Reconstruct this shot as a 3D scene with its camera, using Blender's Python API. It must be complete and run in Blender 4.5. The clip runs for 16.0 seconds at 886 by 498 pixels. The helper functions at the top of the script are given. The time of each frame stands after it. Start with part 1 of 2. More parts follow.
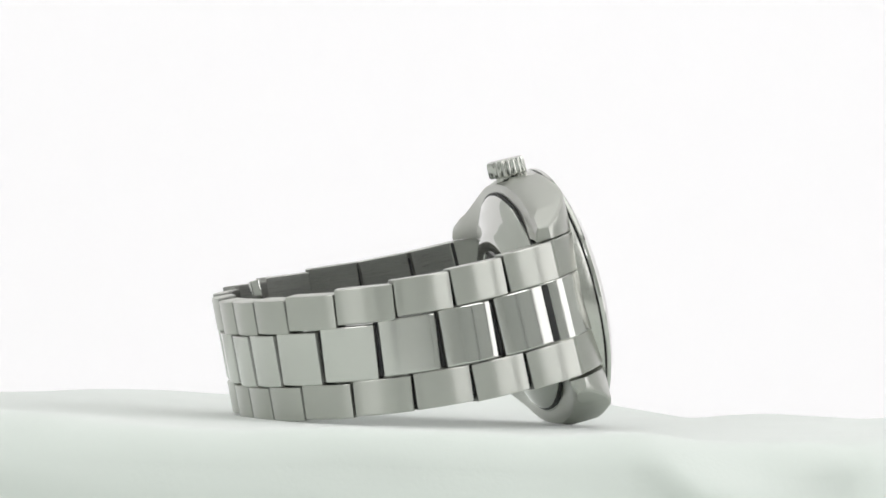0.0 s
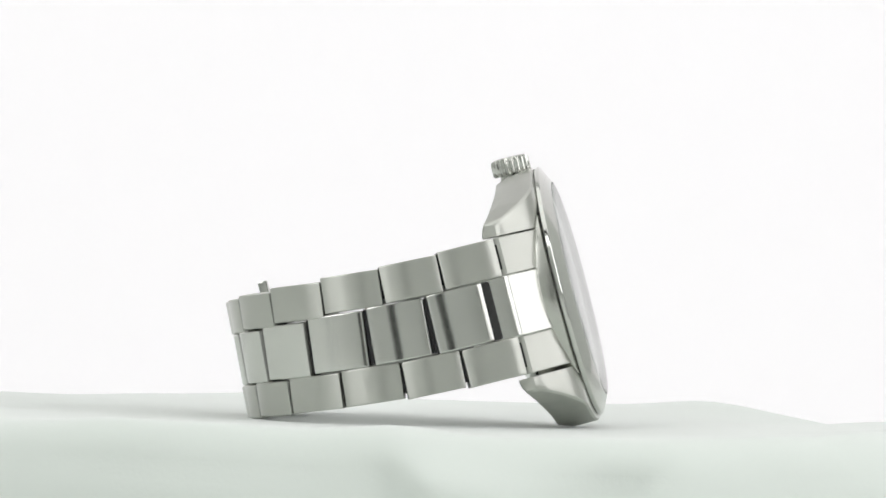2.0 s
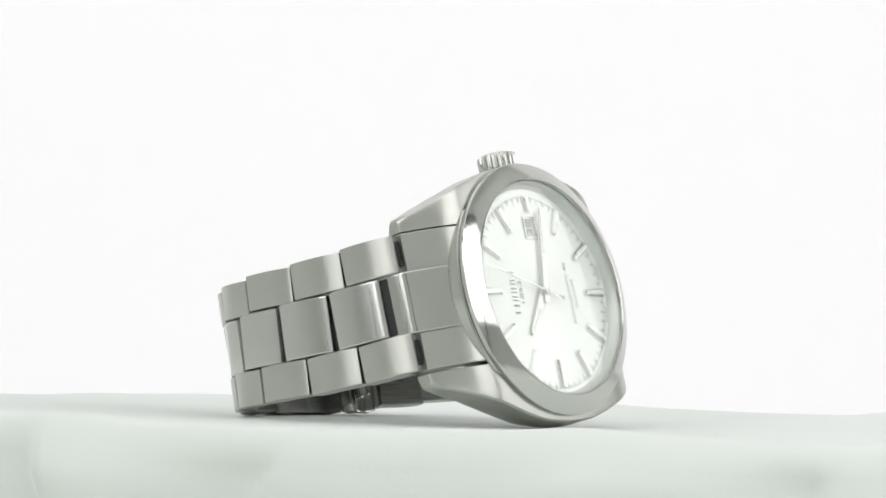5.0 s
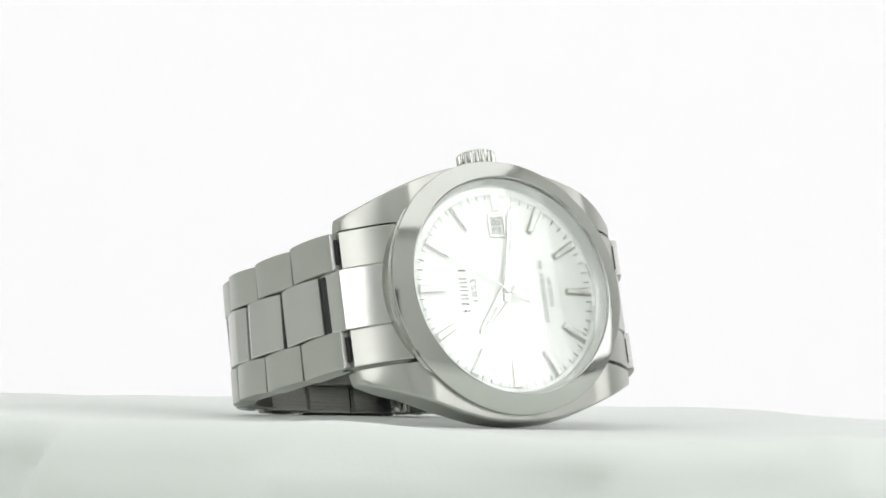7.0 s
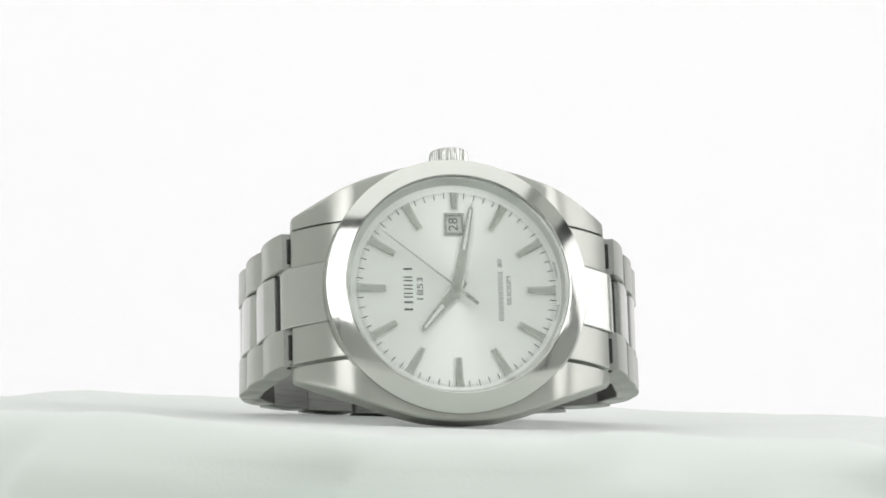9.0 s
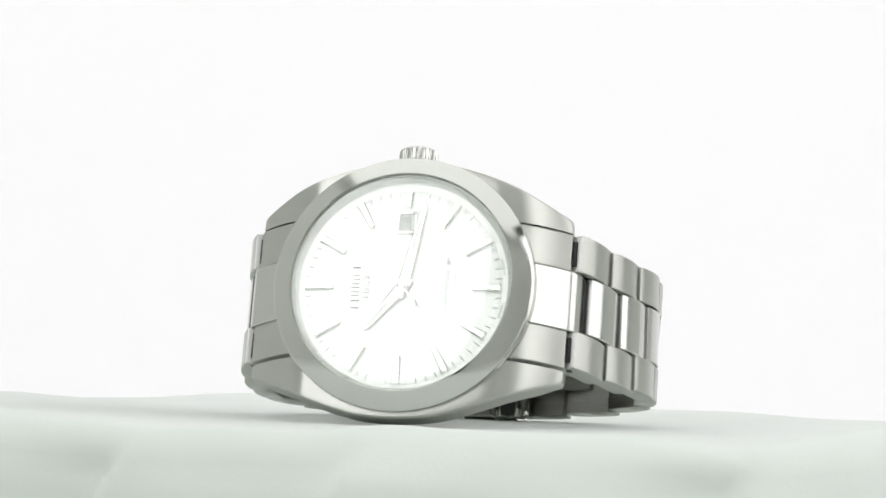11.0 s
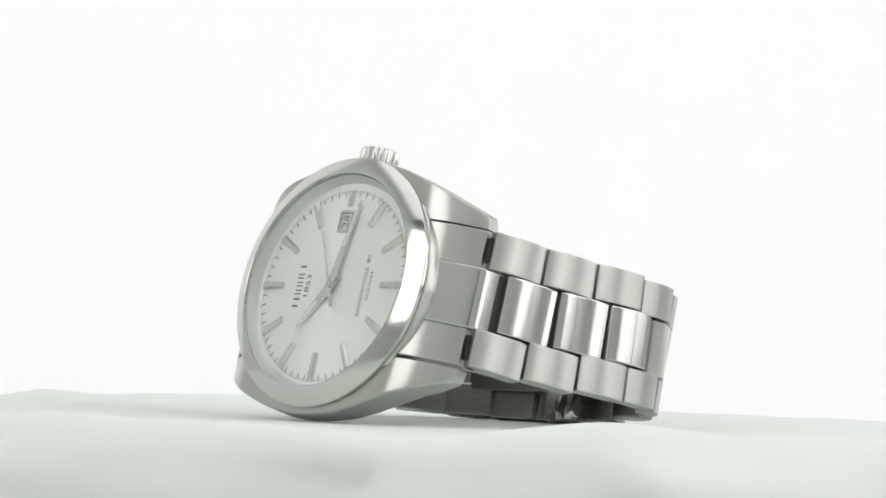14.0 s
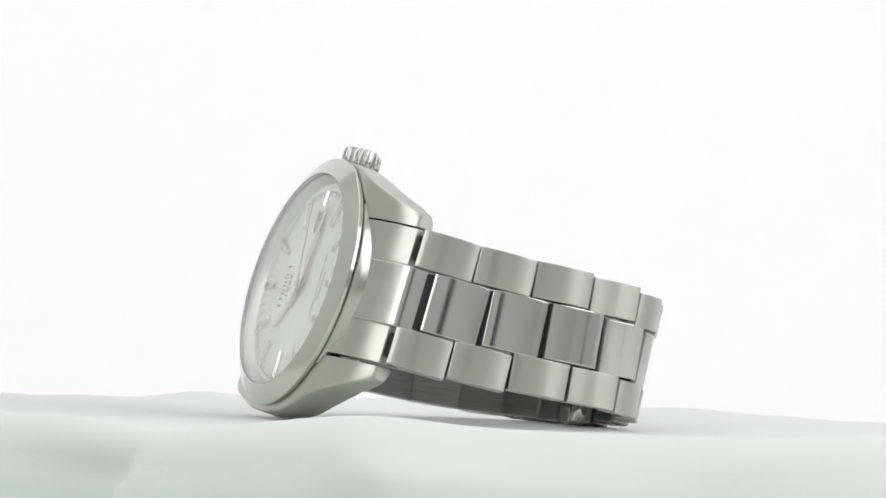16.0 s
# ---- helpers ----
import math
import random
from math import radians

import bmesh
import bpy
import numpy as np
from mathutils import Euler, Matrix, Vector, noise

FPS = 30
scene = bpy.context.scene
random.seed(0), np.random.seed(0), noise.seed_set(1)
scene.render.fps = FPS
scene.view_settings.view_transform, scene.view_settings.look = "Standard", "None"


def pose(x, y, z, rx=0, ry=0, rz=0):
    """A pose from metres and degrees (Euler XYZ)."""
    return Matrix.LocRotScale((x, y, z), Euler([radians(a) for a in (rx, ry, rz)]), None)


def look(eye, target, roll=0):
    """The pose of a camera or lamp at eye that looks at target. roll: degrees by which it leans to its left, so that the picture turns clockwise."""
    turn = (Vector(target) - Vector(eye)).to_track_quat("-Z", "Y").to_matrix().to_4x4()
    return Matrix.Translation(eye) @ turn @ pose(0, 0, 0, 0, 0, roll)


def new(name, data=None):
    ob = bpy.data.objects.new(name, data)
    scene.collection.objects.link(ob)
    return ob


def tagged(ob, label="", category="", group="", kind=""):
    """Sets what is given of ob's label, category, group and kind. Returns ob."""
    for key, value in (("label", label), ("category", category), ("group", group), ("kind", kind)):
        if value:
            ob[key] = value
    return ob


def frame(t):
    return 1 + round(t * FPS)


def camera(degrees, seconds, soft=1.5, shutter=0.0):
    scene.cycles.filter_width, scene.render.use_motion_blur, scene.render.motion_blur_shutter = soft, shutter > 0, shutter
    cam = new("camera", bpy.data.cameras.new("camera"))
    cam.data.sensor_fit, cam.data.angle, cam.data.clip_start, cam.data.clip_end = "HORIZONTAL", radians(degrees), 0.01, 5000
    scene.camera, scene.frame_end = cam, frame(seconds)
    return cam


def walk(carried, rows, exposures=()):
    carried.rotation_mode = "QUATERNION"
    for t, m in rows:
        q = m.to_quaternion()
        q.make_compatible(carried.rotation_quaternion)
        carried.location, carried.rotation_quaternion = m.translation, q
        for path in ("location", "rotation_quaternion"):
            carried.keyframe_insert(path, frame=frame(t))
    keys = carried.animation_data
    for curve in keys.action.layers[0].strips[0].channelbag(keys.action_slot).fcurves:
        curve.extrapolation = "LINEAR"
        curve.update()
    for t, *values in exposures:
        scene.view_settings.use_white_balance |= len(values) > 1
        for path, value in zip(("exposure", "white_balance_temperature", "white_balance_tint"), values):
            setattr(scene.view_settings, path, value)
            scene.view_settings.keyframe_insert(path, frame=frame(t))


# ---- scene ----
# ---- camera: it stands still, the turntable turns before it ----
LENS = 14.0
cam = camera(LENS, 16.0, soft=1.7)
EYE = pose(0.0, -0.5525, 0.01626, 91.0625, -1.8245, -0.245)
walk(cam, [(0.0, EYE), (16.0, EYE)], [(0.0, 0.0, 6500, 10), (16.0, 0.0, 6500, 10)])


def turn(t):
    """The turntable's angle in degrees."""
    return -10.72 * (t - 9.0) + 0.15


# ---- world and lights ----
world = bpy.data.worlds.new("studio")
scene.world = world
world.use_nodes = True
world.node_tree.nodes["Background"].inputs[0].default_value = (0.9, 1.0, 0.93, 1)
world.node_tree.nodes["Background"].inputs[1].default_value = 0.2


def softbox(name, eye, target, w, h, power, colour=(1, 1, 1)):
    lamp = bpy.data.lights.new(name, "AREA")
    lamp.shape, lamp.size, lamp.size_y, lamp.energy, lamp.color = "RECTANGLE", w, h, power, colour
    ob = new(name, lamp)
    ob.matrix_world = look(eye, target)
    return ob


def around(az, el, d):
    """A place d metres from the watch; az: degrees from the camera's side to the right, el: up."""
    a, e = radians(az), radians(el)
    return (d * math.cos(e) * math.sin(a), -d * math.cos(e) * math.cos(a), d * math.sin(e) + 0.02)


SOFTBOXES = [  # azimuth, elevation, distance, width, height, power
    (53, 30, 0.90, 0.36, 0.60, 1.9),
    (-36, 30, 0.90, 0.36, 0.60, 2.1),
    (90, 19, 0.80, 0.54, 0.56, 1.8)]
softboxes = [softbox("lamp", around(az, el, d), (0, 0, 0.02), w, h, power) for az, el, d, w, h, power in SOFTBOXES]
softbox("lamp_roof", (0, -0.2, 1.38), (0, -0.2, 0), 1.7, 1.6, 7.6)


# ---- materials ----
class Mat:
    """A node material with a Principled shader and short ways to wire it."""

    def __init__(self, name, **values):
        self.m = bpy.data.materials.new(name)
        self.m.use_nodes = True
        self.n, self.l = self.m.node_tree.nodes, self.m.node_tree.links
        self.b = self.n["Principled BSDF"]
        for k, val in values.items():
            self.b.inputs[k.replace("_", " ")].default_value = val

    def node(self, kind, ins=None, **props):
        nd = self.n.new(kind)
        for k, val in props.items():
            setattr(nd, k, val)
        for k, val in (ins or {}).items():
            if isinstance(val, bpy.types.NodeSocket):
                self.l.new(val, nd.inputs[k])
            else:
                nd.inputs[k].default_value = val
        return nd

    def coords(self, scale):
        tc = self.node("ShaderNodeTexCoord")
        return self.node("ShaderNodeMapping", {"Vector": tc.outputs["Object"], "Scale": scale}).outputs[0]

    def noise(self, scale, coords, detail=4.0):
        return self.node("ShaderNodeTexNoise", {"Vector": coords, "Scale": scale, "Detail": detail}).outputs["Fac"]

    def ramp(self, fac, lo, hi):
        return self.node("ShaderNodeMapRange", {"Value": fac, "From Min": 0.3, "From Max": 0.7, "To Min": lo, "To Max": hi}).outputs[0]

    def tint(self, fac, a, b):
        nd = self.node("ShaderNodeMix", data_type="RGBA")
        self.l.new(fac, nd.inputs[0])
        nd.inputs[6].default_value, nd.inputs[7].default_value = (*a, 1), (*b, 1)
        return nd.outputs[2]

    def put(self, socket, name):
        self.l.new(socket, self.b.inputs[name])
        return self

    def bump(self, height, strength, distance):
        nd = self.node("ShaderNodeBump", {"Height": height, "Strength": strength, "Distance": distance})
        self.l.new(nd.outputs[0], self.b.inputs["Normal"])
        return self


def steel(name, rough, spread, grain, colour, relief, brush=0.0, wave=0.0):
    """Steel; brush: how far the gloss is drawn out across the grain, which runs along local x."""
    s = Mat(name, Metallic=1.0, Roughness=rough, Anisotropic=brush)
    fine = s.noise(1.0, s.coords(grain), 3.0)
    wide = s.noise(140.0, s.coords((1, 1, 1)), 3.0)
    s.put(s.ramp(fine, rough - spread, rough + spread), "Roughness")
    s.put(s.tint(wide, tuple(c * 0.93 for c in colour), colour), "Base Color")
    if brush:
        s.l.new(s.node("ShaderNodeTangent", direction_type="UV_MAP", uv_map="brush").outputs[0], s.b.inputs["Tangent"])
    if relief:
        s.bump(fine, relief, 0.00002)
    if wave:
        s.bump(s.noise(230.0, s.coords((1, 1, 1)), 1.0), wave, 0.00004)
    return s.m


STEEL = (0.53, 0.535, 0.498)
brushed = steel("brushed_steel", 0.33, 0.05, (300, 14000, 300), STEEL, 0.06, 0.93)
link_polish = steel("fine_polished_steel", 0.14, 0.03, (300, 9000, 300), (0.60, 0.605, 0.572), 0.0, 0.6, 0.15)
polished = steel("polished_steel", 0.05, 0.02, (400, 400, 400), (0.60, 0.605, 0.572), 0.0)
bezel_polish = steel("bezel_steel", 0.11, 0.02, (400, 400, 400), (0.60, 0.605, 0.572), 0.0)
marker_steel = steel("marker_steel", 0.13, 0.03, (400, 400, 400), (0.72, 0.72, 0.69), 0.0)
end_polish = steel("end_link_polish", 0.15, 0.02, (400, 400, 400), (0.60, 0.605, 0.572), 0.0, 0.0, 0.4)
satin = steel("satin_steel", 0.22, 0.05, (9000, 300, 300), STEEL, 0.05)
flange_mat = steel("flange_steel", 0.42, 0.04, (400, 400, 400), (0.70, 0.71, 0.685), 0.0)
# darker copy of the steel: shade inside the band put into its colour
shaded_steel = steel("shaded_inner_steel", 0.30, 0.05, (200, 40000, 200), (0.40, 0.40, 0.385), 0.03)
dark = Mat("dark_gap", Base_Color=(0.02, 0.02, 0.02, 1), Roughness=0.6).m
dark_glass = Mat("dark_back_glass", Base_Color=(0.03, 0.03, 0.03, 1), Roughness=0.08).m
ink = Mat("grey_ink", Base_Color=(0.05, 0.055, 0.05, 1), Roughness=0.4, Coat_Weight=1.0, Coat_IOR=1.8, Coat_Roughness=0.12).m
lume = Mat("pale_inlay", Base_Color=(0.78, 0.8, 0.76, 1), Roughness=0.6).m
plate = Mat("date_plate", Base_Color=(0.62, 0.64, 0.6, 1), Roughness=0.5).m

sun = Mat("sunray_dial", Metallic=0.5, Roughness=0.42, Base_Color=(0.94, 0.95, 0.925, 1), Anisotropic=0.85)
around_z = sun.node("ShaderNodeTangent", direction_type="RADIAL", axis="Z")
sun.l.new(around_z.outputs[0], sun.b.inputs["Tangent"])
ray = sun.node("ShaderNodeTexGradient", {"Vector": sun.coords((1, 1, 1))}, gradient_type="RADIAL").outputs["Fac"]
hair = sun.node("ShaderNodeTexNoise", {"W": ray, "Scale": 420.0, "Detail": 3.0}, noise_dimensions="1D").outputs["Fac"]
sun.put(sun.ramp(hair, 0.38, 0.47), "Roughness")
dial_mat = sun.m

glass = Mat("sapphire_glass")
glass.n.remove(glass.b)
mix = glass.node("ShaderNodeMixShader", {
    0: glass.node("ShaderNodeMath", {0: glass.node("ShaderNodeMath", {
        0: glass.node("ShaderNodeLayerWeight", {"Blend": 0.5}).outputs["Facing"], 1: 5.0}, operation="POWER").outputs[0],
        1: 0.9, 2: 0.085}, operation="MULTIPLY_ADD").outputs[0],
    1: glass.node("ShaderNodeBsdfTransparent", {"Color": (0.97, 0.98, 0.97, 1)}).outputs[0],
    2: glass.node("ShaderNodeBsdfGlossy", {"Roughness": 0.02}).outputs[0]})
glass.l.new(mix.outputs[0], glass.n["Material Output"].inputs[0])
glass_mat = glass.m

cl = Mat("white_cloth", Roughness=0.85, Sheen_Weight=0.8, Sheen_Roughness=0.45)
weave = cl.noise(1.0, cl.coords((1500, 1500, 1500)), 2.0)
cl.put(cl.tint(cl.noise(14.0, cl.coords((1, 1, 1))), (0.675, 0.725, 0.682), (0.73, 0.775, 0.737)), "Base Color")
cl.bump(weave, 0.15, 0.0002)
cloth_mat = cl.m

# white tent fabric; its faint glow is fill light added to the unseen walls
wall = Mat("fill_glow_fabric", Roughness=0.9)
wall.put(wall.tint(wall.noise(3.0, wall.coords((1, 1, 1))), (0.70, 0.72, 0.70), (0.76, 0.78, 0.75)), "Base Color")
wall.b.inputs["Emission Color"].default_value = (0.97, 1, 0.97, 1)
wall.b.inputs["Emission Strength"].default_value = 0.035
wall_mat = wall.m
table = Mat("table_top", Roughness=0.8)
table.put(table.tint(table.noise(9.0, table.coords((1, 1, 1))), (0.66, 0.68, 0.66), (0.74, 0.76, 0.73)), "Base Color")
table_mat = table.m

# the backdrop's even glow is added in its material, no lamp lights it
glow = Mat("glowing_sheet", Base_Color=(0.8, 0.782, 0.8, 1), Roughness=0.9)
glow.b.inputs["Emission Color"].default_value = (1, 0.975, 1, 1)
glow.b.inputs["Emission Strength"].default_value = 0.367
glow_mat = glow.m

# ---- helpers: meshes in millimetres, joined into one object a part ----
MM = 0.001


def finish(bm, name, mats, angle=35):
    bmesh.ops.remove_doubles(bm, verts=bm.verts, dist=1e-5)
    bmesh.ops.recalc_face_normals(bm, faces=bm.faces)
    uv = bm.loops.layers.uv.new("brush")
    for f in bm.faces:
        for lp in f.loops:
            lp[uv].uv = (lp.vert.co.y, lp.vert.co.x - lp.vert.co.z)
    bm.transform(Matrix.Scale(MM, 4))
    me = bpy.data.meshes.new(name)
    bm.to_mesh(me)
    bm.free()
    for m in mats if isinstance(mats, (list, tuple)) else [mats]:
        me.materials.append(m)
    for f in me.polygons:
        f.use_smooth = True
    me.set_sharp_from_angle(angle=radians(angle))
    return me


def part(name, bm, material, parent, label="", at=None, angle=35):
    me = bm if isinstance(bm, bpy.types.Mesh) else finish(bm, name, material, angle)
    ob = new(name, me)
    ob.parent = parent
    if at is not None:
        ob.matrix_basis = at
    return tagged(ob, label)


def revolve(profile, n=96, bm=None):
    """A ring or disc from (radius, height) pairs about z; r = 0 closes it."""
    bm = bm or bmesh.new()
    rings = []
    for r, z in profile:
        if r == 0:
            rings.append([bm.verts.new((0, 0, z))])
        else:
            rings.append([bm.verts.new((r * math.cos(2 * math.pi * k / n), r * math.sin(2 * math.pi * k / n), z)) for k in range(n)])
    for a, b in zip(rings, rings[1:]):
        for k in range(n):
            j = (k + 1) % n
            if len(a) == 1:
                bm.faces.new((a[0], b[k], b[j]))
            elif len(b) == 1:
                bm.faces.new((a[k], b[0], a[j]))
            else:
                bm.faces.new((a[k], b[k], b[j], a[j]))
    return bm


def loft(sections, bm=None, caps=True, close=True):
    bm = bm or bmesh.new()
    rows = [[bm.verts.new(p) for p in s] for s in sections]
    m = len(rows[0])
    for a, b in zip(rows, rows[1:]):
        for k in range(m if close else m - 1):
            j = (k + 1) % m
            bm.faces.new((a[k], b[k], b[j], a[j]))
    if caps:
        bm.faces.new(rows[0][::-1])
        bm.faces.new(rows[-1])
    return bm


def box(bm, x0, x1, y0, y1, z0, z1, bevel=0.0, m=None):
    b = bmesh.new()
    bmesh.ops.create_cube(b, size=1)
    for q in b.verts:
        q.co = Vector((x0 + (q.co.x + 0.5) * (x1 - x0), y0 + (q.co.y + 0.5) * (y1 - y0), z0 + (q.co.z + 0.5) * (z1 - z0)))
    if bevel:
        bmesh.ops.bevel(b, geom=b.edges[:], offset=bevel, segments=2, affect="EDGES", profile=0.6)
    if m is not None:
        b.transform(m)
    me = bpy.data.meshes.new("tmp")
    b.to_mesh(me)
    b.free()
    bm.from_mesh(me)
    bpy.data.meshes.remove(me)
    return bm


def mm(x, y, z, rx=0, ry=0, rz=0):
    return pose(x * MM, y * MM, z * MM, rx, ry, rz)


# ---- the studio round the turntable ----
def slab(name, size, at, material, label):
    bm = bmesh.new()
    bmesh.ops.create_cube(bm, size=1)
    for q in bm.verts:
        q.co = Vector((q.co.x * size[0], q.co.y * size[1], q.co.z * size[2])) + Vector(at)
    me = bpy.data.meshes.new(name)
    bm.to_mesh(me)
    bm.free()
    me.materials.append(material)
    return tagged(new(name, me), label, kind="structure")


TABLE = -0.05
slab("floor", (2.0, 2.16, 0.04), (0, -0.12, TABLE - 0.02), table_mat, "white studio table top under the draped turntable")
slab("backdrop", (2.0, 0.04, 1.5), (0, 0.94, TABLE + 0.75), glow_mat, "plain white backdrop sheet with an even glow added")
slab("wall_west", (0.04, 2.08, 1.5), (-0.98, -0.12, TABLE + 0.75), wall_mat, "unseen white tent screen with added fill glow")
slab("wall_east", (0.04, 2.08, 1.5), (0.98, -0.12, TABLE + 0.75), wall_mat, "unseen white tent screen with added fill glow")
slab("wall_south", (2.0, 0.04, 1.5), (0, -1.18, TABLE + 0.75), wall_mat, "unseen white tent screen behind the camera with added fill glow")
slab("ceiling", (2.0, 2.16, 0.04), (0, -0.12, TABLE + 1.52), wall_mat, "unseen white tent roof with added fill glow")

# black housings of the softboxes on their stands, mirrored as dark ends of their bright strips
for lamp, (az, el, d, w, h, power) in zip(softboxes, SOFTBOXES):
    x0, y0 = w * 500, h * 500
    housing = tagged(new("softbox"), "black softbox on a stand round a bright white panel", "softbox", "studio softboxes")
    housing.matrix_world = lamp.matrix_world
    for p0, p1, q0, q1 in ((-x0 - 20, x0 + 20, y0, y0 + 90), (-x0 - 20, x0 + 20, -y0 - 14, -y0), (-x0 - 20, -x0, -y0, y0), (x0, x0 + 20, -y0, y0)):
        part("frame_bar", box(bmesh.new(), p0, p1, q0, q1, -8, 30, 3), dark, housing)
    part("back_panel", box(bmesh.new(), -x0 - 20, x0 + 20, -y0 - 14, y0 + 90, 30, 44, 3), dark, housing)
    foot = lamp.matrix_world @ Vector((0, 0, 0.052))
    pole = revolve([(0, -50), (8, -50), (8, foot.z * 1000), (0, foot.z * 1000)], 20)
    for k in range(3):
        box(pole, 0, 120, -7, 7, -49, -41, 2, Matrix.Rotation(radians(120 * k + 60), 4, "Z"))
    part("stand", pole, dark, housing, at=lamp.matrix_world.inverted() @ Matrix.Translation((foot.x, foot.y, 0)))

# the filming camera, seen only as a dark mirror image in the polished steel
cbm = bmesh.new()
box(cbm, -34, 34, -715, -590, -25, 60, 6)
body = tagged(new("video_camera"), "black video camera facing the turntable", "camera")
part("camera_body", cbm, dark, body)
hood = revolve([(30, 556), (33, 556), (33, 585), (0, 585)], 48)
hood.transform(Matrix.Translation((0, 0, 16.26)) @ Matrix.Rotation(radians(90), 4, "X"))
part("lens_hood", hood, dark, body)
# unseen black column, sized to put tall dark bars in the links' reflections
post = bmesh.new()
box(post, -32, 32, -760, -716, -50, 360, 4)
part("stand", post, dark, body)


# ---- the cloth over the turntable ----
def cloth_sheet():
    """Nearly flat on the turntable, soft swells towards the rim, hanging folds below it."""
    bm = bmesh.new()
    n = 540
    prof = [(r, 0.0, 0.0) for r in (6, 14, 22, 30, 38, 46, 54, 60, 66, 71, 75, 79, 82, 84.5)]
    for k in range(1, 8):
        a = radians(k * 12)
        prof.append((84.5 + 6 * math.sin(a), -6 * (1 - math.cos(a)), k / 7))
    for d in (7, 9, 11.5, 14, 17, 21, 26, 32, 39, 45, 49.5):
        prof.append((90.5 + d * 0.12, -d, 1.0))
    folds = ((-20, 12, 2.2, 6.0), (-72, 6, 1.0, 5.0), (-167, 6, 1.2, 5.0), (-120, 9, 0.8, 3.6), (-228, 8, 0.6, 4.0), (30, 8, 0.6, 4.0), (-40, 5, -0.6, -3.6), (-95, 4, -0.3, -2.4), (-145, 4, -0.4, -2.6), (75, 12, 0.6, 3.0))
    rows = []
    for r, z, hang in prof:
        row = []
        for k in range(n):
            a = 2 * math.pi * k / n
            c, s = math.cos(a), math.sin(a)
            swell = noise.noise(Vector((c * r / 42, s * r / 42, 0.7))) + 0.4 * noise.noise(Vector((c * r / 15, s * r / 15, 3.1)))
            edge = max(0.0, (r - 36) / 50) ** 1.6
            lift = min(edge, 1.2) * (1.1 + 1.0 * swell) * (1 - 0.5 * hang)
            out = hang * 1.1 * noise.noise(Vector((c * 5.5, s * 5.5, 9.0 + z / 26)))
            out += hang * 2.0 * noise.noise(Vector((c * 2.1, s * 2.1, 5.0 + z / 60))) * (0.6 + min(-z, 40) * 0.07)
            for where, wide, up, push in folds:
                d = (math.degrees(a) - where + 180) % 360 - 180
                d -= min(-z, 30) * 0.35 * (1 if up > 1 else -1) * hang
                g = math.exp(-(d / wide) ** 2)
                crease = math.exp(-(d / (wide * (0.35 if d * up < 0 else 1.5))) ** 2)
                lift += up * g * min(1.0, max(0.0, (r - 55) / 28) ** 1.5) * (1 - 0.35 * hang)
                out += push * crease * hang * min(1.0, 0.35 - z / 9)
            row.append(bm.verts.new(((r + out) * c, (r + out) * s, z + lift - 0.05)))
        rows.append(row)
    mid = bm.verts.new((0, 0, -0.05))
    for k in range(n):
        bm.faces.new((mid, rows[0][k], rows[0][(k + 1) % n]))
    for a, b in zip(rows, rows[1:]):
        for k in range(n):
            bm.faces.new((a[k], b[k], b[(k + 1) % n], a[(k + 1) % n]))
    return finish(bm, "cloth", cloth_mat, 180)


cloth = tagged(new("cloth", cloth_sheet()), "pale white cloth draped in soft folds over a round turntable", "cloth")

# ---- the watch: x to six o'clock, y to the crown, z out of the dial ----
watch = tagged(new("wrist_watch"), "steel wrist watch with silver dial on its side on cloth", "watch")
W = pose(0.00439, -0.02104, 0.02036, 73.304, -1.032, 7.488)  # the bracelet, posed to fit the camera's view
HEAD = pose(0, 0, 0, 73.82, -1.032, 8.4)  # the case, posed apart from the bracelet to fit the camera's view
HEAD.translation = Vector((0.00443, -0.02322, 0.02138)) - HEAD.to_3x3() @ Vector((0.0, 0.0004, 0.0024))


def top_z(x):
    """The height of lugs and end links along x."""
    d = max(0.0, abs(x) - 13.5)
    return -0.15 - 6.2 * (d / 10.3) ** 1.75


def case_mesh():
    bm = revolve([(0, -6.6), (16.5, -6.6), (18.3, -6.2), (19.2, -5.0), (19.6, -3.2), (19.72, -1.4), (19.6, -0.5), (19.2, -0.22), (17.0, -0.22), (17.0, -0.9), (0, -0.8)])
    return bm


def lug_mesh(sx, sy):
    rows = []
    steps = [23.35 * k / 22 for k in range(23)] + [23.6]
    for k, x in enumerate(steps):
        yo = float(np.interp(x, (0, 3, 6, 10, 13.4, 17, 22, 23.6), (19.72, 19.62, 19.3, 18.25, 17.05, 15.6, 13.3, 12.6)))
        zt, zb = top_z(x), -6.4 - 2.2 * max(0.0, (x - 10) / 13.6) ** 1.5
        if k == 23:
            zt, zb, yo = zt - 0.16, zb + 0.2, yo - 0.16
        yi = max(10.65, math.sqrt(max(0.0, 17.1 ** 2 - x * x)))
        ring = [(yi, zt), (yo - 0.75, zt), (yo - 0.22, zt - 0.1), (yo, zt - 0.42), (yo + 0.02, max(zb + 0.7, zt - 4.0) - 0.02), (yo - 0.7, zb + 0.25), (yo - 1.6, zb), (yi, zb)]
        rows.append([(sx * x, sy * y, z) for y, z in ring])
    return loft(rows)


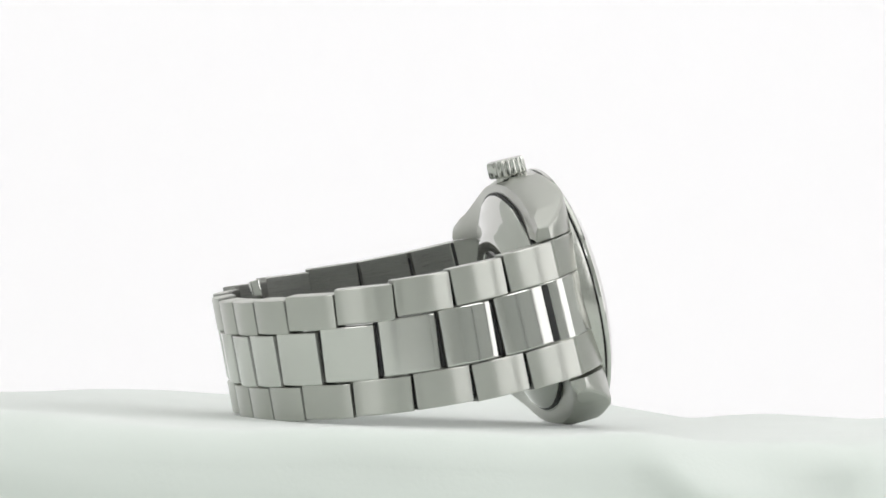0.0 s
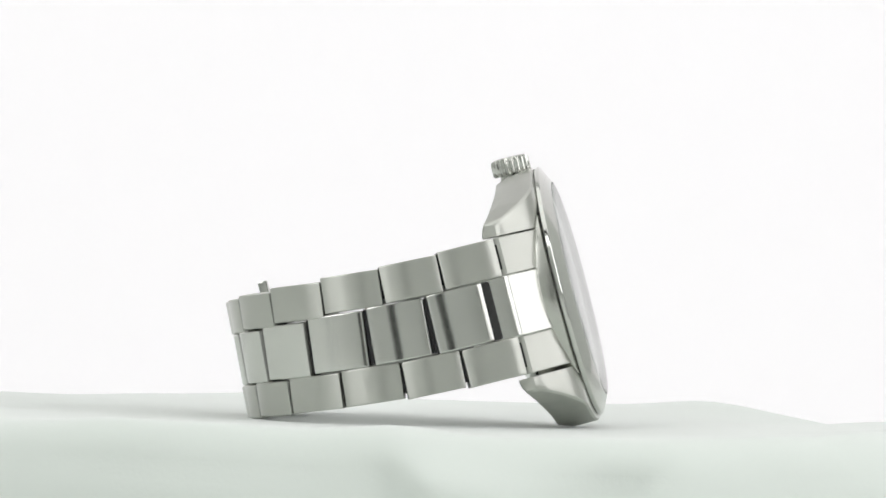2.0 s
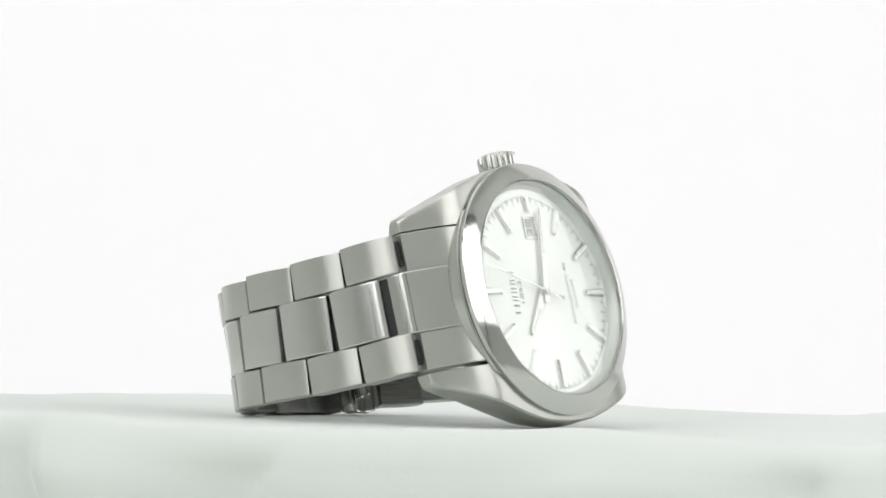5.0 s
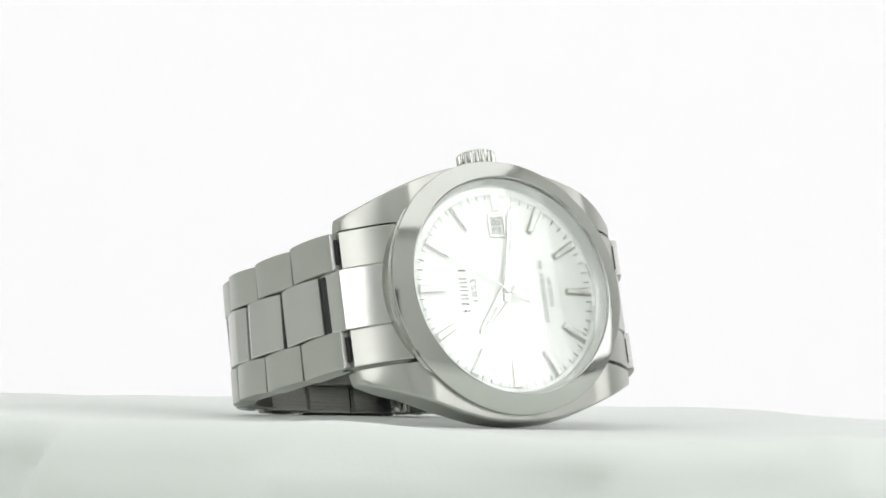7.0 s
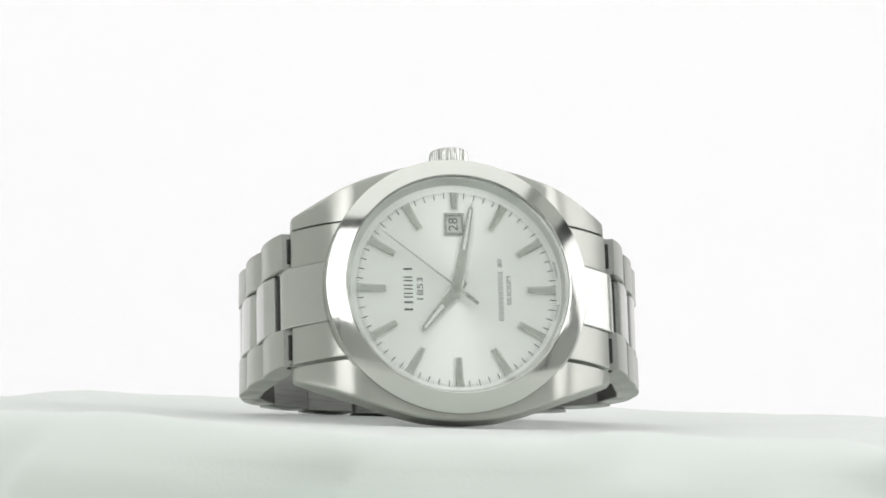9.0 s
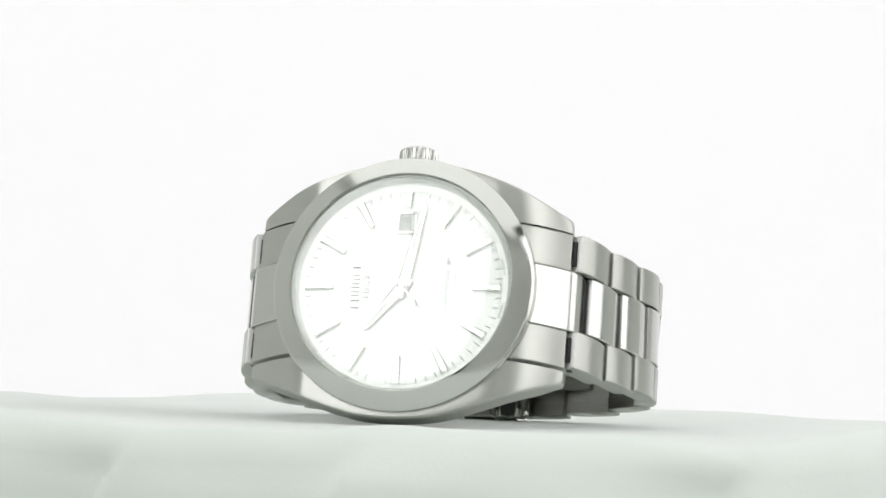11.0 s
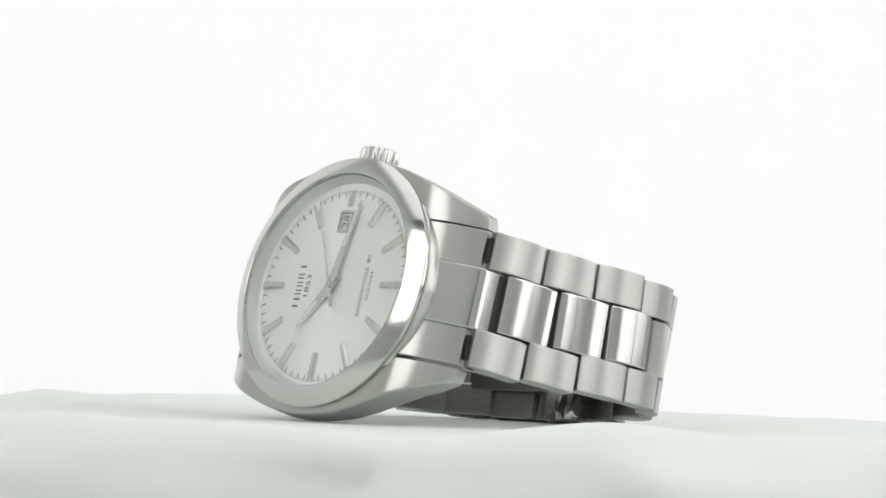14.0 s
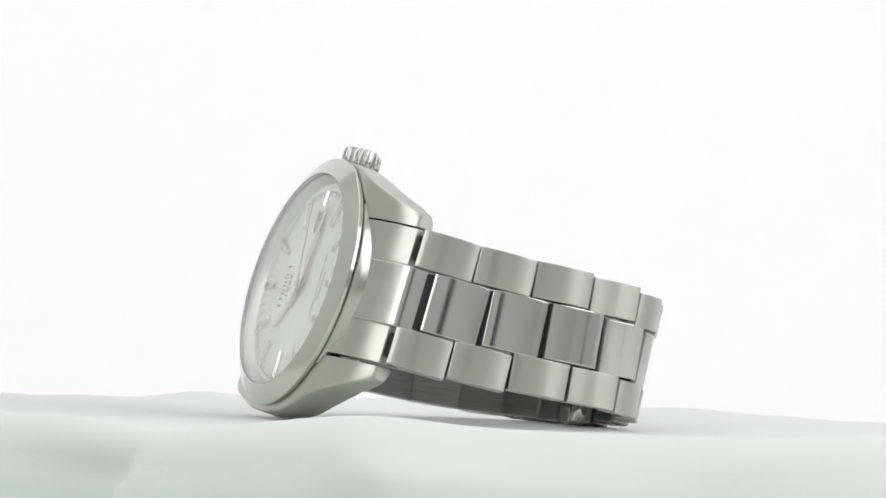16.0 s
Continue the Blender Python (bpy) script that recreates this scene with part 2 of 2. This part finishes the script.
case = part("case", case_mesh(), satin, watch, "satin steel case", HEAD @ mm(0, 0.25, 0))
for sx in (-1, 1):
    for sy in (-1, 1):
        part("lug", lug_mesh(sx, sy), brushed, case, at=mm(0, -0.4, 0), angle=27)
caseback = part("caseback", revolve([(0, -9.25), (8.7, -9.25), (8.8, -9.5), (9.6, -9.62), (10.9, -9.55), (11.6, -9.2), (12.2, -8.75), (14.6, -8.15), (16.4, -7.5), (16.95, -7.0), (17.0, -6.3)], 128), polished, watch, "polished round case back", HEAD @ mm(0, 0.4, 0))
part("back_window", revolve([(0, -9.4), (8.4, -9.36), (8.7, -9.2), (8.7, -9.0), (0, -9.0)], 96), dark_glass, caseback, "dark glass window of the case back")
part("seam", revolve([(16.9, -6.75), (17.3, -6.75), (17.3, -6.45), (16.9, -6.45)], 128), dark, caseback)
bezel = part("bezel", revolve([(18.0, -0.35), (18.9, -0.35), (18.96, -0.12), (19.42, -0.09), (19.5, 0.05), (19.49, 0.48), (19.42, 0.6), (19.28, 0.68), (16.95, 1.83), (16.75, 1.9), (16.66, 1.86), (16.62, 1.7), (16.62, 1.0), (16.62, -0.35)], 128), bezel_polish, watch, "polished sloping steel bezel", HEAD @ mm(0, 0.4, 0), 15)
part("gasket", revolve([(17.5, -0.22), (19.3, -0.22), (19.3, 0.0), (17.5, 0.0)]), dark, watch, "dark joint under the bezel", HEAD @ mm(0, 0.4, 0))
crystal = part("crystal", revolve([(0, 2.3), (4, 2.29), (8, 2.26), (12, 2.2), (15.2, 2.12), (16.1, 2.07), (16.42, 1.97), (16.54, 1.8), (16.54, 1.32), (0, 1.32)]), glass_mat, watch, "clear domed glass", HEAD @ mm(0, 0.4, 0))
crystal.visible_shadow = False
part("flange", revolve([(15.75, -0.265), (15.9, -0.15), (16.52, 1.24), (16.6, 1.26), (16.6, -0.28)], 128), flange_mat, watch, "sloping silver ring round the dial", HEAD @ mm(0, 0.3, 0))
dial = part("dial", revolve([(0, 0.0), (16.2, 0.0), (16.2, -0.4), (0, -0.4)], 128), dial_mat, watch, "silver sunray dial", HEAD @ mm(0, 0, -0.28))


def radial(angle, r, z=0.0):
    """A place on the dial: angle in degrees clockwise from twelve; local y points outwards."""
    a = radians(angle)
    return mm(-r * math.cos(a), r * math.sin(a), z, 0, 0, 90 - angle)


ticks = bmesh.new()
for k in range(240):
    major = k % 4 == 0
    if k % 20 == 0:
        continue
    r1, ln, w = 14.95, (0.95 if major else 0.4), (0.16 if major else 0.06)
    box(ticks, -w / 2, w / 2, r1 - ln, r1, 0.004, 0.03, 0, Matrix.Rotation(radians(90 - k * 1.5), 4, "Z"))
part("minute_track", ticks, ink, dial, "fine grey minute ticks")


def marker_mesh(ln):
    w0, w1 = 0.48, 0.66
    lo = [(-w0, -ln / 2, 0), (w0, -ln / 2, 0), (w1, ln / 2, 0), (-w1, ln / 2, 0)]
    mid = [(x, y, 0.32) for x, y, z in lo]
    hi = [(x * 0.55, y * 0.93, 0.6) for x, y, z in lo]
    return finish(loft([lo, mid, hi]), "hour_marker", marker_steel, 20)


long_marker, short_marker = marker_mesh(4.35), marker_mesh(2.5)
for hour in range(1, 13):
    part("hour_marker", short_marker if hour == 3 else long_marker, None, dial, at=radial(hour * 30, 13.6 if hour == 3 else 12.65, 0.0))


def writing(name, text, size, at, parent, material=None, width=None):
    """Flat lettering; at: its middle, with the text's top towards twelve."""
    cu = bpy.data.curves.new(name, "FONT")
    cu.body, cu.size, cu.align_x, cu.align_y, cu.extrude, cu.resolution_u = text, size, "CENTER", "CENTER", 0.012, 3
    ob = bpy.data.objects.new(name, cu)
    scene.collection.objects.link(ob)
    me = bpy.data.meshes.new_from_object(ob.evaluated_get(bpy.context.evaluated_depsgraph_get()))
    bpy.data.objects.remove(ob)
    xs = [q.co.x for q in me.vertices]
    k = width / (max(xs) - min(xs)) if width else 1.0
    me.transform(Matrix.Diagonal((MM * k, MM, MM, 1)))
    me.materials.clear()
    me.materials.append(material or ink)
    return part(name, me, None, parent, at=at)


def bars(name, spans, h, at, parent):
    """Plain upright bars in place of lettering: (start, width) along the line."""
    bm = bmesh.new()
    for x, w in spans:
        box(bm, x, x + w, -h / 2, h / 2, 0.0, 0.02)
    return part(name, bm, ink, parent, "plain grey bars", at)


strokes = [(-3.25, 0.3), (-2.15, 0.3)] + [(x + d, 0.2) for x in (-1.3, -0.05, 1.2) for d in (0.0, 0.55)] + [(2.95, 0.3)]
bars("maker_bars", strokes, 1.3, mm(-7.2, -0.1, 0.01, 0, 0, 90), dial)
writing("year", "1853", 1.25, mm(-5.4, -0.1, 0.02, 0, 0, 90), dial, width=3.4)
bars("movement_bars", [(-4.7 + 0.77 * k + d, 0.12) for k in range(10) for d in (0.0, 0.36)], 0.75, mm(6.6, 0.0, 0.01, 0, 0, 90), dial)
writing("number", "80", 0.95, mm(6.6, 4.1, 0.02, 0, 0, 90), dial, width=1.2)
writing("movement_text", "SILICIUM", 0.95, mm(7.85, -0.1, 0.02, 0, 0, 90), dial, width=4.4)
writing("origin_text", "SWISS", 0.56, mm(14.95, -3.3, 0.02, 0, 0, 77.5), dial, width=2.3)
writing("origin_text", "MADE", 0.56, mm(14.95, 3.3, 0.02, 0, 0, 102.5), dial, width=2.3)

date = bmesh.new()
for x0, x1, y0, y1 in ((-1.5, 1.5, -1.75, -1.3), (-1.5, 1.5, 1.3, 1.75), (-1.5, -1.1, -1.3, 1.3), (1.1, 1.5, -1.3, 1.3)):
    box(date, x0, x1, y0, y1, 0.0, 0.28, 0.06)
date_frame = part("date_frame", date, polished, dial, "polished frame of the date window", mm(-0.1, 10.0, 0))
dp = bmesh.new()
box(dp, -1.1, 1.1, -1.3, 1.3, 0.005, 0.03)
part("date_disc", dp, plate, date_frame, "pale date disc")
writing("date_number", "28", 2.0, mm(-0.05, 0, 0.04, 0, 0, 90), date_frame, width=2.0)


def hand_mesh(name, ln, tail, w0, w1, z, slot=None):
    """A tapered hand along y with a ridge; slot: start and end of its pale inlay."""
    bm = bmesh.new()
    lo = [(-w0 * 0.75, -tail, z), (w0 * 0.75, -tail, z), (w0, 0.8, z), (w1, ln * 0.93, z), (0, ln, z), (-w1, ln * 0.93, z), (-w0, 0.8, z)]
    hi = [(x * 0.72, y * 0.992, z + 0.14) for x, y, q in lo]
    loft([lo, hi], bm)
    old = len(bm.faces)
    if slot:
        a, b = slot
        wa, wb = ((w0 + (w1 - w0) * s / (ln * 0.93)) * 0.36 for s in slot)
        loft([[(-wa, a, z + 0.1), (wa, a, z + 0.1), (wb, b, z + 0.1), (-wb, b, z + 0.1)], [(-wa, a, z + 0.16), (wa, a, z + 0.16), (wb, b, z + 0.16), (-wb, b, z + 0.16)]], bm)
        bm.faces.ensure_lookup_table()
        for f in bm.faces[old:]:
            f.material_index = 1
    return finish(bm, name, [marker_steel, lume], 20)


hour_hand = part("hour_hand", hand_mesh("hour_hand", 8.7, 1.6, 1.0, 0.42, 0.7, (3.4, 7.8)), None, watch, "polished baton hour hand")
minute_hand = part("minute_hand", hand_mesh("minute_hand", 13.5, 1.8, 0.85, 0.36, 0.95, (6.0, 12.3)), None, watch, "polished baton minute hand")
second_hand = part("second_hand", hand_mesh("second_hand", 14.2, 3.8, 0.17, 0.07, 1.2), None, watch, "thin steel second hand")
part("hub", revolve([(0, 1.45), (0.45, 1.42), (0.6, 1.3), (0.6, 0.33), (0, 0.33)], 24), polished, second_hand)
part("counterweight", box(bmesh.new(), -0.28, 0.28, -3.9, -1.6, 1.19, 1.36, 0.05), polished, second_hand)


# ---- crown ----
def crown_mesh():
    n, rows = 320, []
    for y, r, k in ((20.0, 2.3, 0), (20.05, 2.75, 0.5), (20.3, 3.0, 1), (22.1, 3.0, 1), (22.52, 2.85, 0.6), (22.74, 2.4, 0), (22.8, 1.2, 0)):
        rows.append([((r - 0.3 * k * (0.5 + 0.5 * math.cos(2 * math.pi * i * 20 / n)) ** 1.5) * math.cos(2 * math.pi * i / n), y,
                      (r - 0.3 * k * (0.5 + 0.5 * math.cos(2 * math.pi * i * 20 / n)) ** 1.5) * math.sin(2 * math.pi * i / n)) for i in range(n)])
    return loft(rows)


crown = part("crown", crown_mesh(), polished, watch, "fluted steel winding crown", HEAD @ mm(0, -0.3, -3.7))
stem = revolve([(0, 18.5), (1.9, 18.5), (2.1, 19.6), (1.8, 20.5), (0, 20.5)], 32)
stem.transform(Matrix.Rotation(radians(-90), 4, "X"))
part("crown_tube", stem, satin, crown)

# ---- bracelet ----
KNOTS = [(24.9, -6.4), (27.6, -14.6), (29.8, -23.4), (31.0, -31.4), (29.7, -39.3), (25.7, -45.4), (19.2, -49.6), (9.6, -51.8), (0.0, -52.3)]


def spline(points, n=400):
    """A smooth dense line through points, with its running length."""
    pts = [2 * Vector(points[0]) - Vector(points[1])] + [Vector(p) for p in points] + [Vector((-points[-2][0], points[-2][1]))]
    out = []
    per = n // (len(points) - 1)
    for i in range(1, len(pts) - 2):
        a, b, c, d = pts[i - 1:i + 3]
        for k in range(per):
            t = k / per
            out.append(0.5 * (2 * b + (c - a) * t + (2 * a - 5 * b + 4 * c - d) * t * t + (3 * b - a - 3 * c + d) * t ** 3))
    out.append(Vector(points[-1]))
    run = [0.0]
    for p, q in zip(out, out[1:]):
        run.append(run[-1] + (q - p).length)
    return out, run


def fit_outline(p):
    """The band bent to fit its outline in the camera's view: it leans towards six o'clock with depth and is shorter on
    the twelve side.
    """
    deep = min(1.0, max(0.0, -p.y - 8) / 22)
    lean = 1.1 * deep + 0.8 * min(1.0, max(0.0, -p.y - 30) / 18)
    short = 1.6 * min(1.0, max(0.0, (10 - p.x) / 40)) * min(1.0, max(0.0, -p.y - 22) / 20)
    return Vector((p.x + lean, p.y + short))


half, _ = spline(KNOTS)
LINE = [fit_outline(p) for p in half] + [fit_outline(Vector((-p.x, p.y))) for p in half[-2::-1]]
RUN = [0.0]
for p, q in zip(LINE, LINE[1:]):
    RUN.append(RUN[-1] + (q - p).length)
FULL = RUN[-1]


def at_run(s):
    """Place (x, z) on the band at running length s from the lug at six o'clock."""
    return Vector((float(np.interp(s, RUN, [p.x for p in LINE])), float(np.interp(s, RUN, [p.y for p in LINE]))))


def rise(z):
    """How far the band's middle line has lifted towards the crown side at that depth."""
    return 2.9 * (max(0.0, -z - 17) / 34) ** 1.5


def link_mesh(name, ln, w, mat, thick, bulge, r, tongue):
    """One link: x along the band, y across, z outwards; a tongue, blackened for the gap's shade, reaches under the next
    link.
    """
    prof = []
    h = ln / 2
    for k in range(9):
        x = -h + r + (ln - 2 * r) * k / 8
        prof.append((x, bulge * (1 - (x / h) ** 2)))
    z1 = prof[0][1]
    side = [(-h, z1 - r * 1.1), (-h + r * 0.3, z1 - r * 0.3)]
    ring = [(-h + 0.5, -thick), (-h, -thick + 0.5)] + side + prof + [(-x, z) for x, z in side[::-1]] + [(h, -thick + 0.5), (h - 0.5, -thick)]
    e = min(0.16, r)
    rows = []
    for y, grow in ((-w / 2, -e), (-w / 2 + e * 0.3, -e * 0.3), (-w / 2 + e, 0), (-w / 2 + e * 1.7, 0), (w / 2 - e * 1.7, 0), (w / 2 - e, 0), (w / 2 - e * 0.3, -e * 0.3), (w / 2, -e)):
        rows.append([(x * (1 + grow / h), y, z + (grow if z > -thick / 2 else -grow)) for x, z in ring])
    bm = loft(rows)
    bm.normal_update()
    bmesh.ops.recalc_face_normals(bm, faces=bm.faces)
    # inward faces and ends take the steel darkened for shade
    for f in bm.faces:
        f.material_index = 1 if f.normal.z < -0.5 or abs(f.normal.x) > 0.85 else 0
    old = len(bm.faces)
    # tongues block the gaps; their black stands for the shade there
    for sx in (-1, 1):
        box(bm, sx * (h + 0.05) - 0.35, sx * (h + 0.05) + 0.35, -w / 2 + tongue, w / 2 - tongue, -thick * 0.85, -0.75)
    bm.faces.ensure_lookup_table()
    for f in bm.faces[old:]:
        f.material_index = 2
    return finish(bm, name, [mat, shaded_steel, dark], 28)


COUNT = 15
PITCH = (FULL - 0.6) / COUNT
side_mesh = link_mesh("side_link", PITCH - 0.42, 5.75, brushed, 2.9, 0.62, 0.16, 1.0)
mid_mesh = link_mesh("centre_link", PITCH - 0.62, 8.95, link_polish, 2.9, 0.5, 0.28, 0.3)
STAGGER = 3.3


def link_pose(s, ln, y, width):
    a, b = at_run(s - ln / 2), at_run(s + ln / 2)
    d = (b - a).normalized()
    p = (a + b) / 2
    deep = min(1.0, max(0.0, -p.y - 8) / 22)
    lift = rise(p.y) + (1.2 * p.x if p.x > 0 else -0.4 * p.x) / 30 * deep
    taper = 1.0 - 0.13 * min(1.0, (-p.y - 6) / 42)
    tilt = math.atan2(rise(b.y) - rise(a.y), (b - a).length)
    # columns: along the band, across, outwards
    along, across = Vector((d.x, 0, d.y)), Vector((0, 1, 0))
    outw = along.cross(across)
    if outw.dot(Vector((p.x, 0, p.y + 26))) < 0:
        along, outw = -along, -outw
        tilt = -tilt
    m = Matrix((along, across, outw)).transposed().to_4x4()
    twist = 0.065 * min(1.0, max(0.0, -p.y - 8) / 40)
    spot = Vector((p.x, lift + y * taper * math.cos(twist), p.y + 0.4 * deep + y * taper * math.sin(twist)))
    m = Matrix.Translation(spot * MM) @ Matrix.Rotation(twist, 4, "X") @ m @ Matrix.Rotation(tilt, 4, "Z")
    near = max(0.0, 1.0 - max(0.0, -p.y - 6) / 20)
    return W.lerp(HEAD, near) @ m @ Matrix.Diagonal((1, taper * width, 1, 1))


for k in range(COUNT):
    s = 0.3 + (k + 0.5) * PITCH
    for y in (7.5, -7.5):
        part("side_link", side_mesh, None, watch, "brushed steel outer link", at=link_pose(s, PITCH, y, 1.0))
for k in range(COUNT - 1):
    s = 0.3 + STAGGER + (k + 0.5) * PITCH + (PITCH - 2 * STAGGER) * k / (COUNT - 2) * 1.0
    part("centre_link", mid_mesh, None, watch, "polished steel middle link", at=link_pose(s, PITCH, 0.0, 1.0))


# ---- end links ----
def end_block(x0, x1, y0, y1, thick, bulge=0.0, flat=0.0):
    """A piece of the end link along the lugs' curve; flat: how far it follows the straight line instead."""
    rows = []
    e, n = 0.14, 32
    za, zb = top_z(x0), top_z(24.2)
    for y, g in ((y0, e), (y0 + e, 0), (y0 + e * 1.6, 0), (y1 - e * 1.6, 0), (y1 - e, 0), (y1, e)):
        top, bot = [], []
        for k in range(n + 1):
            x = x0 + (x1 - x0) * k / n
            xc = min(x, 24.2)
            zt = (1 - flat) * top_z(xc) + flat * (za + (zb - za) * (xc - x0) / (24.2 - x0)) + 0.12 + bulge
            over = max(0.0, x - 24.2)
            zt -= over * 1.0 + over ** 2 * 1.4
            top.append((x, y, zt - g))
            bot.append((x, y, zt - thick + 1.2 * (1 - k / n)))
        rows.append(top + bot[::-1])
    return loft(rows)


for sx in (0, 180):
    m = HEAD @ pose(0, 0, 0, 0, 0, sx)
    link = part("end_link", end_block(16.75, 25.4, -4.55, 4.55, 4.0, 0.42, 0.55), end_polish, watch, "polished middle of the end link", m)
    for y0, y1 in ((4.62, 10.2), (-10.25, -4.62)):
        part("end_link_side", end_block(15.5, 23.75, y0, y1, 4.0), brushed, link, "brushed side of the end link")

    # black boxes added as the shade in the slot behind the end link
    bar = bmesh.new()
    box(bar, 22.5, 24.6, -10.2, 10.2, -9.2, -7.4, 0.3)
    box(bar, 24.4, 25.6, -4.3, 4.3, -11.2, -9.0, 0.3)
    part("gap_shade_filler", bar, dark, link, "black filler for the shade behind the end link")

# ---- clasp ----
cb = bmesh.new()
box(cb, -16, 18, -4.6, 4.6, -1.0, 0.0, 0.3)
box(cb, -14, 16, -2.6, 2.6, 0.0, 0.9, 0.25)
clasp = part("clasp", cb, shaded_steel, watch, "folding steel clasp inside the bracelet", W @ mm(1.5, 2.4, -46.0))


def button_mesh():
    """A polished push button: a block with a swelling, dished face towards nine o'clock."""
    bm = bmesh.new()
    rows = []
    for x, fat in ((-3.1, 0.0), (-2.9, 0.55), (-2.2, 0.9), (-1.0, 1.0), (0.0, 1.0), (1.0, 1.0), (2.2, 0.9), (2.9, 0.55), (3.1, 0.0)):
        dish = 0.55 * max(0.0, 1 - (x / 2.4) ** 2)
        out, hi, lo = -4.3 - 0.9 * fat, 0.9 + 1.0 * fat, -0.5 - 0.5 * fat
        rows.append([(x, 0.0, lo), (x, 0.0, hi), (x, out * 0.55, hi), (x, out, hi - 0.35), (x, out + dish * 0.8, hi - 0.9), (x, out + dish, 0.4), (x, out + dish * 0.5, lo + 0.5), (x, out * 0.92, lo)])
    return loft(rows, bm)


push_button = part("push_button", button_mesh(), polished, clasp, "small polished push button with a dished face", mm(5.3, -4.5, 0.0), 45)
part("button_lip", box(bmesh.new(), -3.3, 3.3, -0.9, -0.1, 1.75, 2.2, 0.15), satin, push_button)
kb = bmesh.new()
for k in range(6):
    box(kb, 2.4 + k * 1.05, 3.05 + k * 1.05, -4.4, -3.0, 0.2, 2.0, 0.15)
box(kb, 1.9, 8.8, -3.1, -2.7, 0.0, 2.2, 0.1)
part("hinge_comb", kb, shaded_steel, clasp, "row of small steel hinge knuckles")
pin = bmesh.new()
box(pin, 0.3, 1.9, 6.0, 11.7, -0.6, 0.9, 0.25)
part("latch", pin, polished, clasp, "short steel latch post")


# ---- what moves ----
def motions():
    rows = [(t * 0.5, pose(0, 0, 0, 0, 0, turn(t * 0.5))) for t in range(33)]
    walk(cloth, rows)
    walk(watch, rows)
    for ob, start, rate in ((second_hand, -10.0, 5.35), (minute_hand, 100.2, 0.1), (hour_hand, 309.0, 0.01)):
        walk(ob, [(t * 1.0, HEAD @ pose(0, 0, -0.0006, 0, 0, 90 - start - rate * t)) for t in range(17)])


motions()
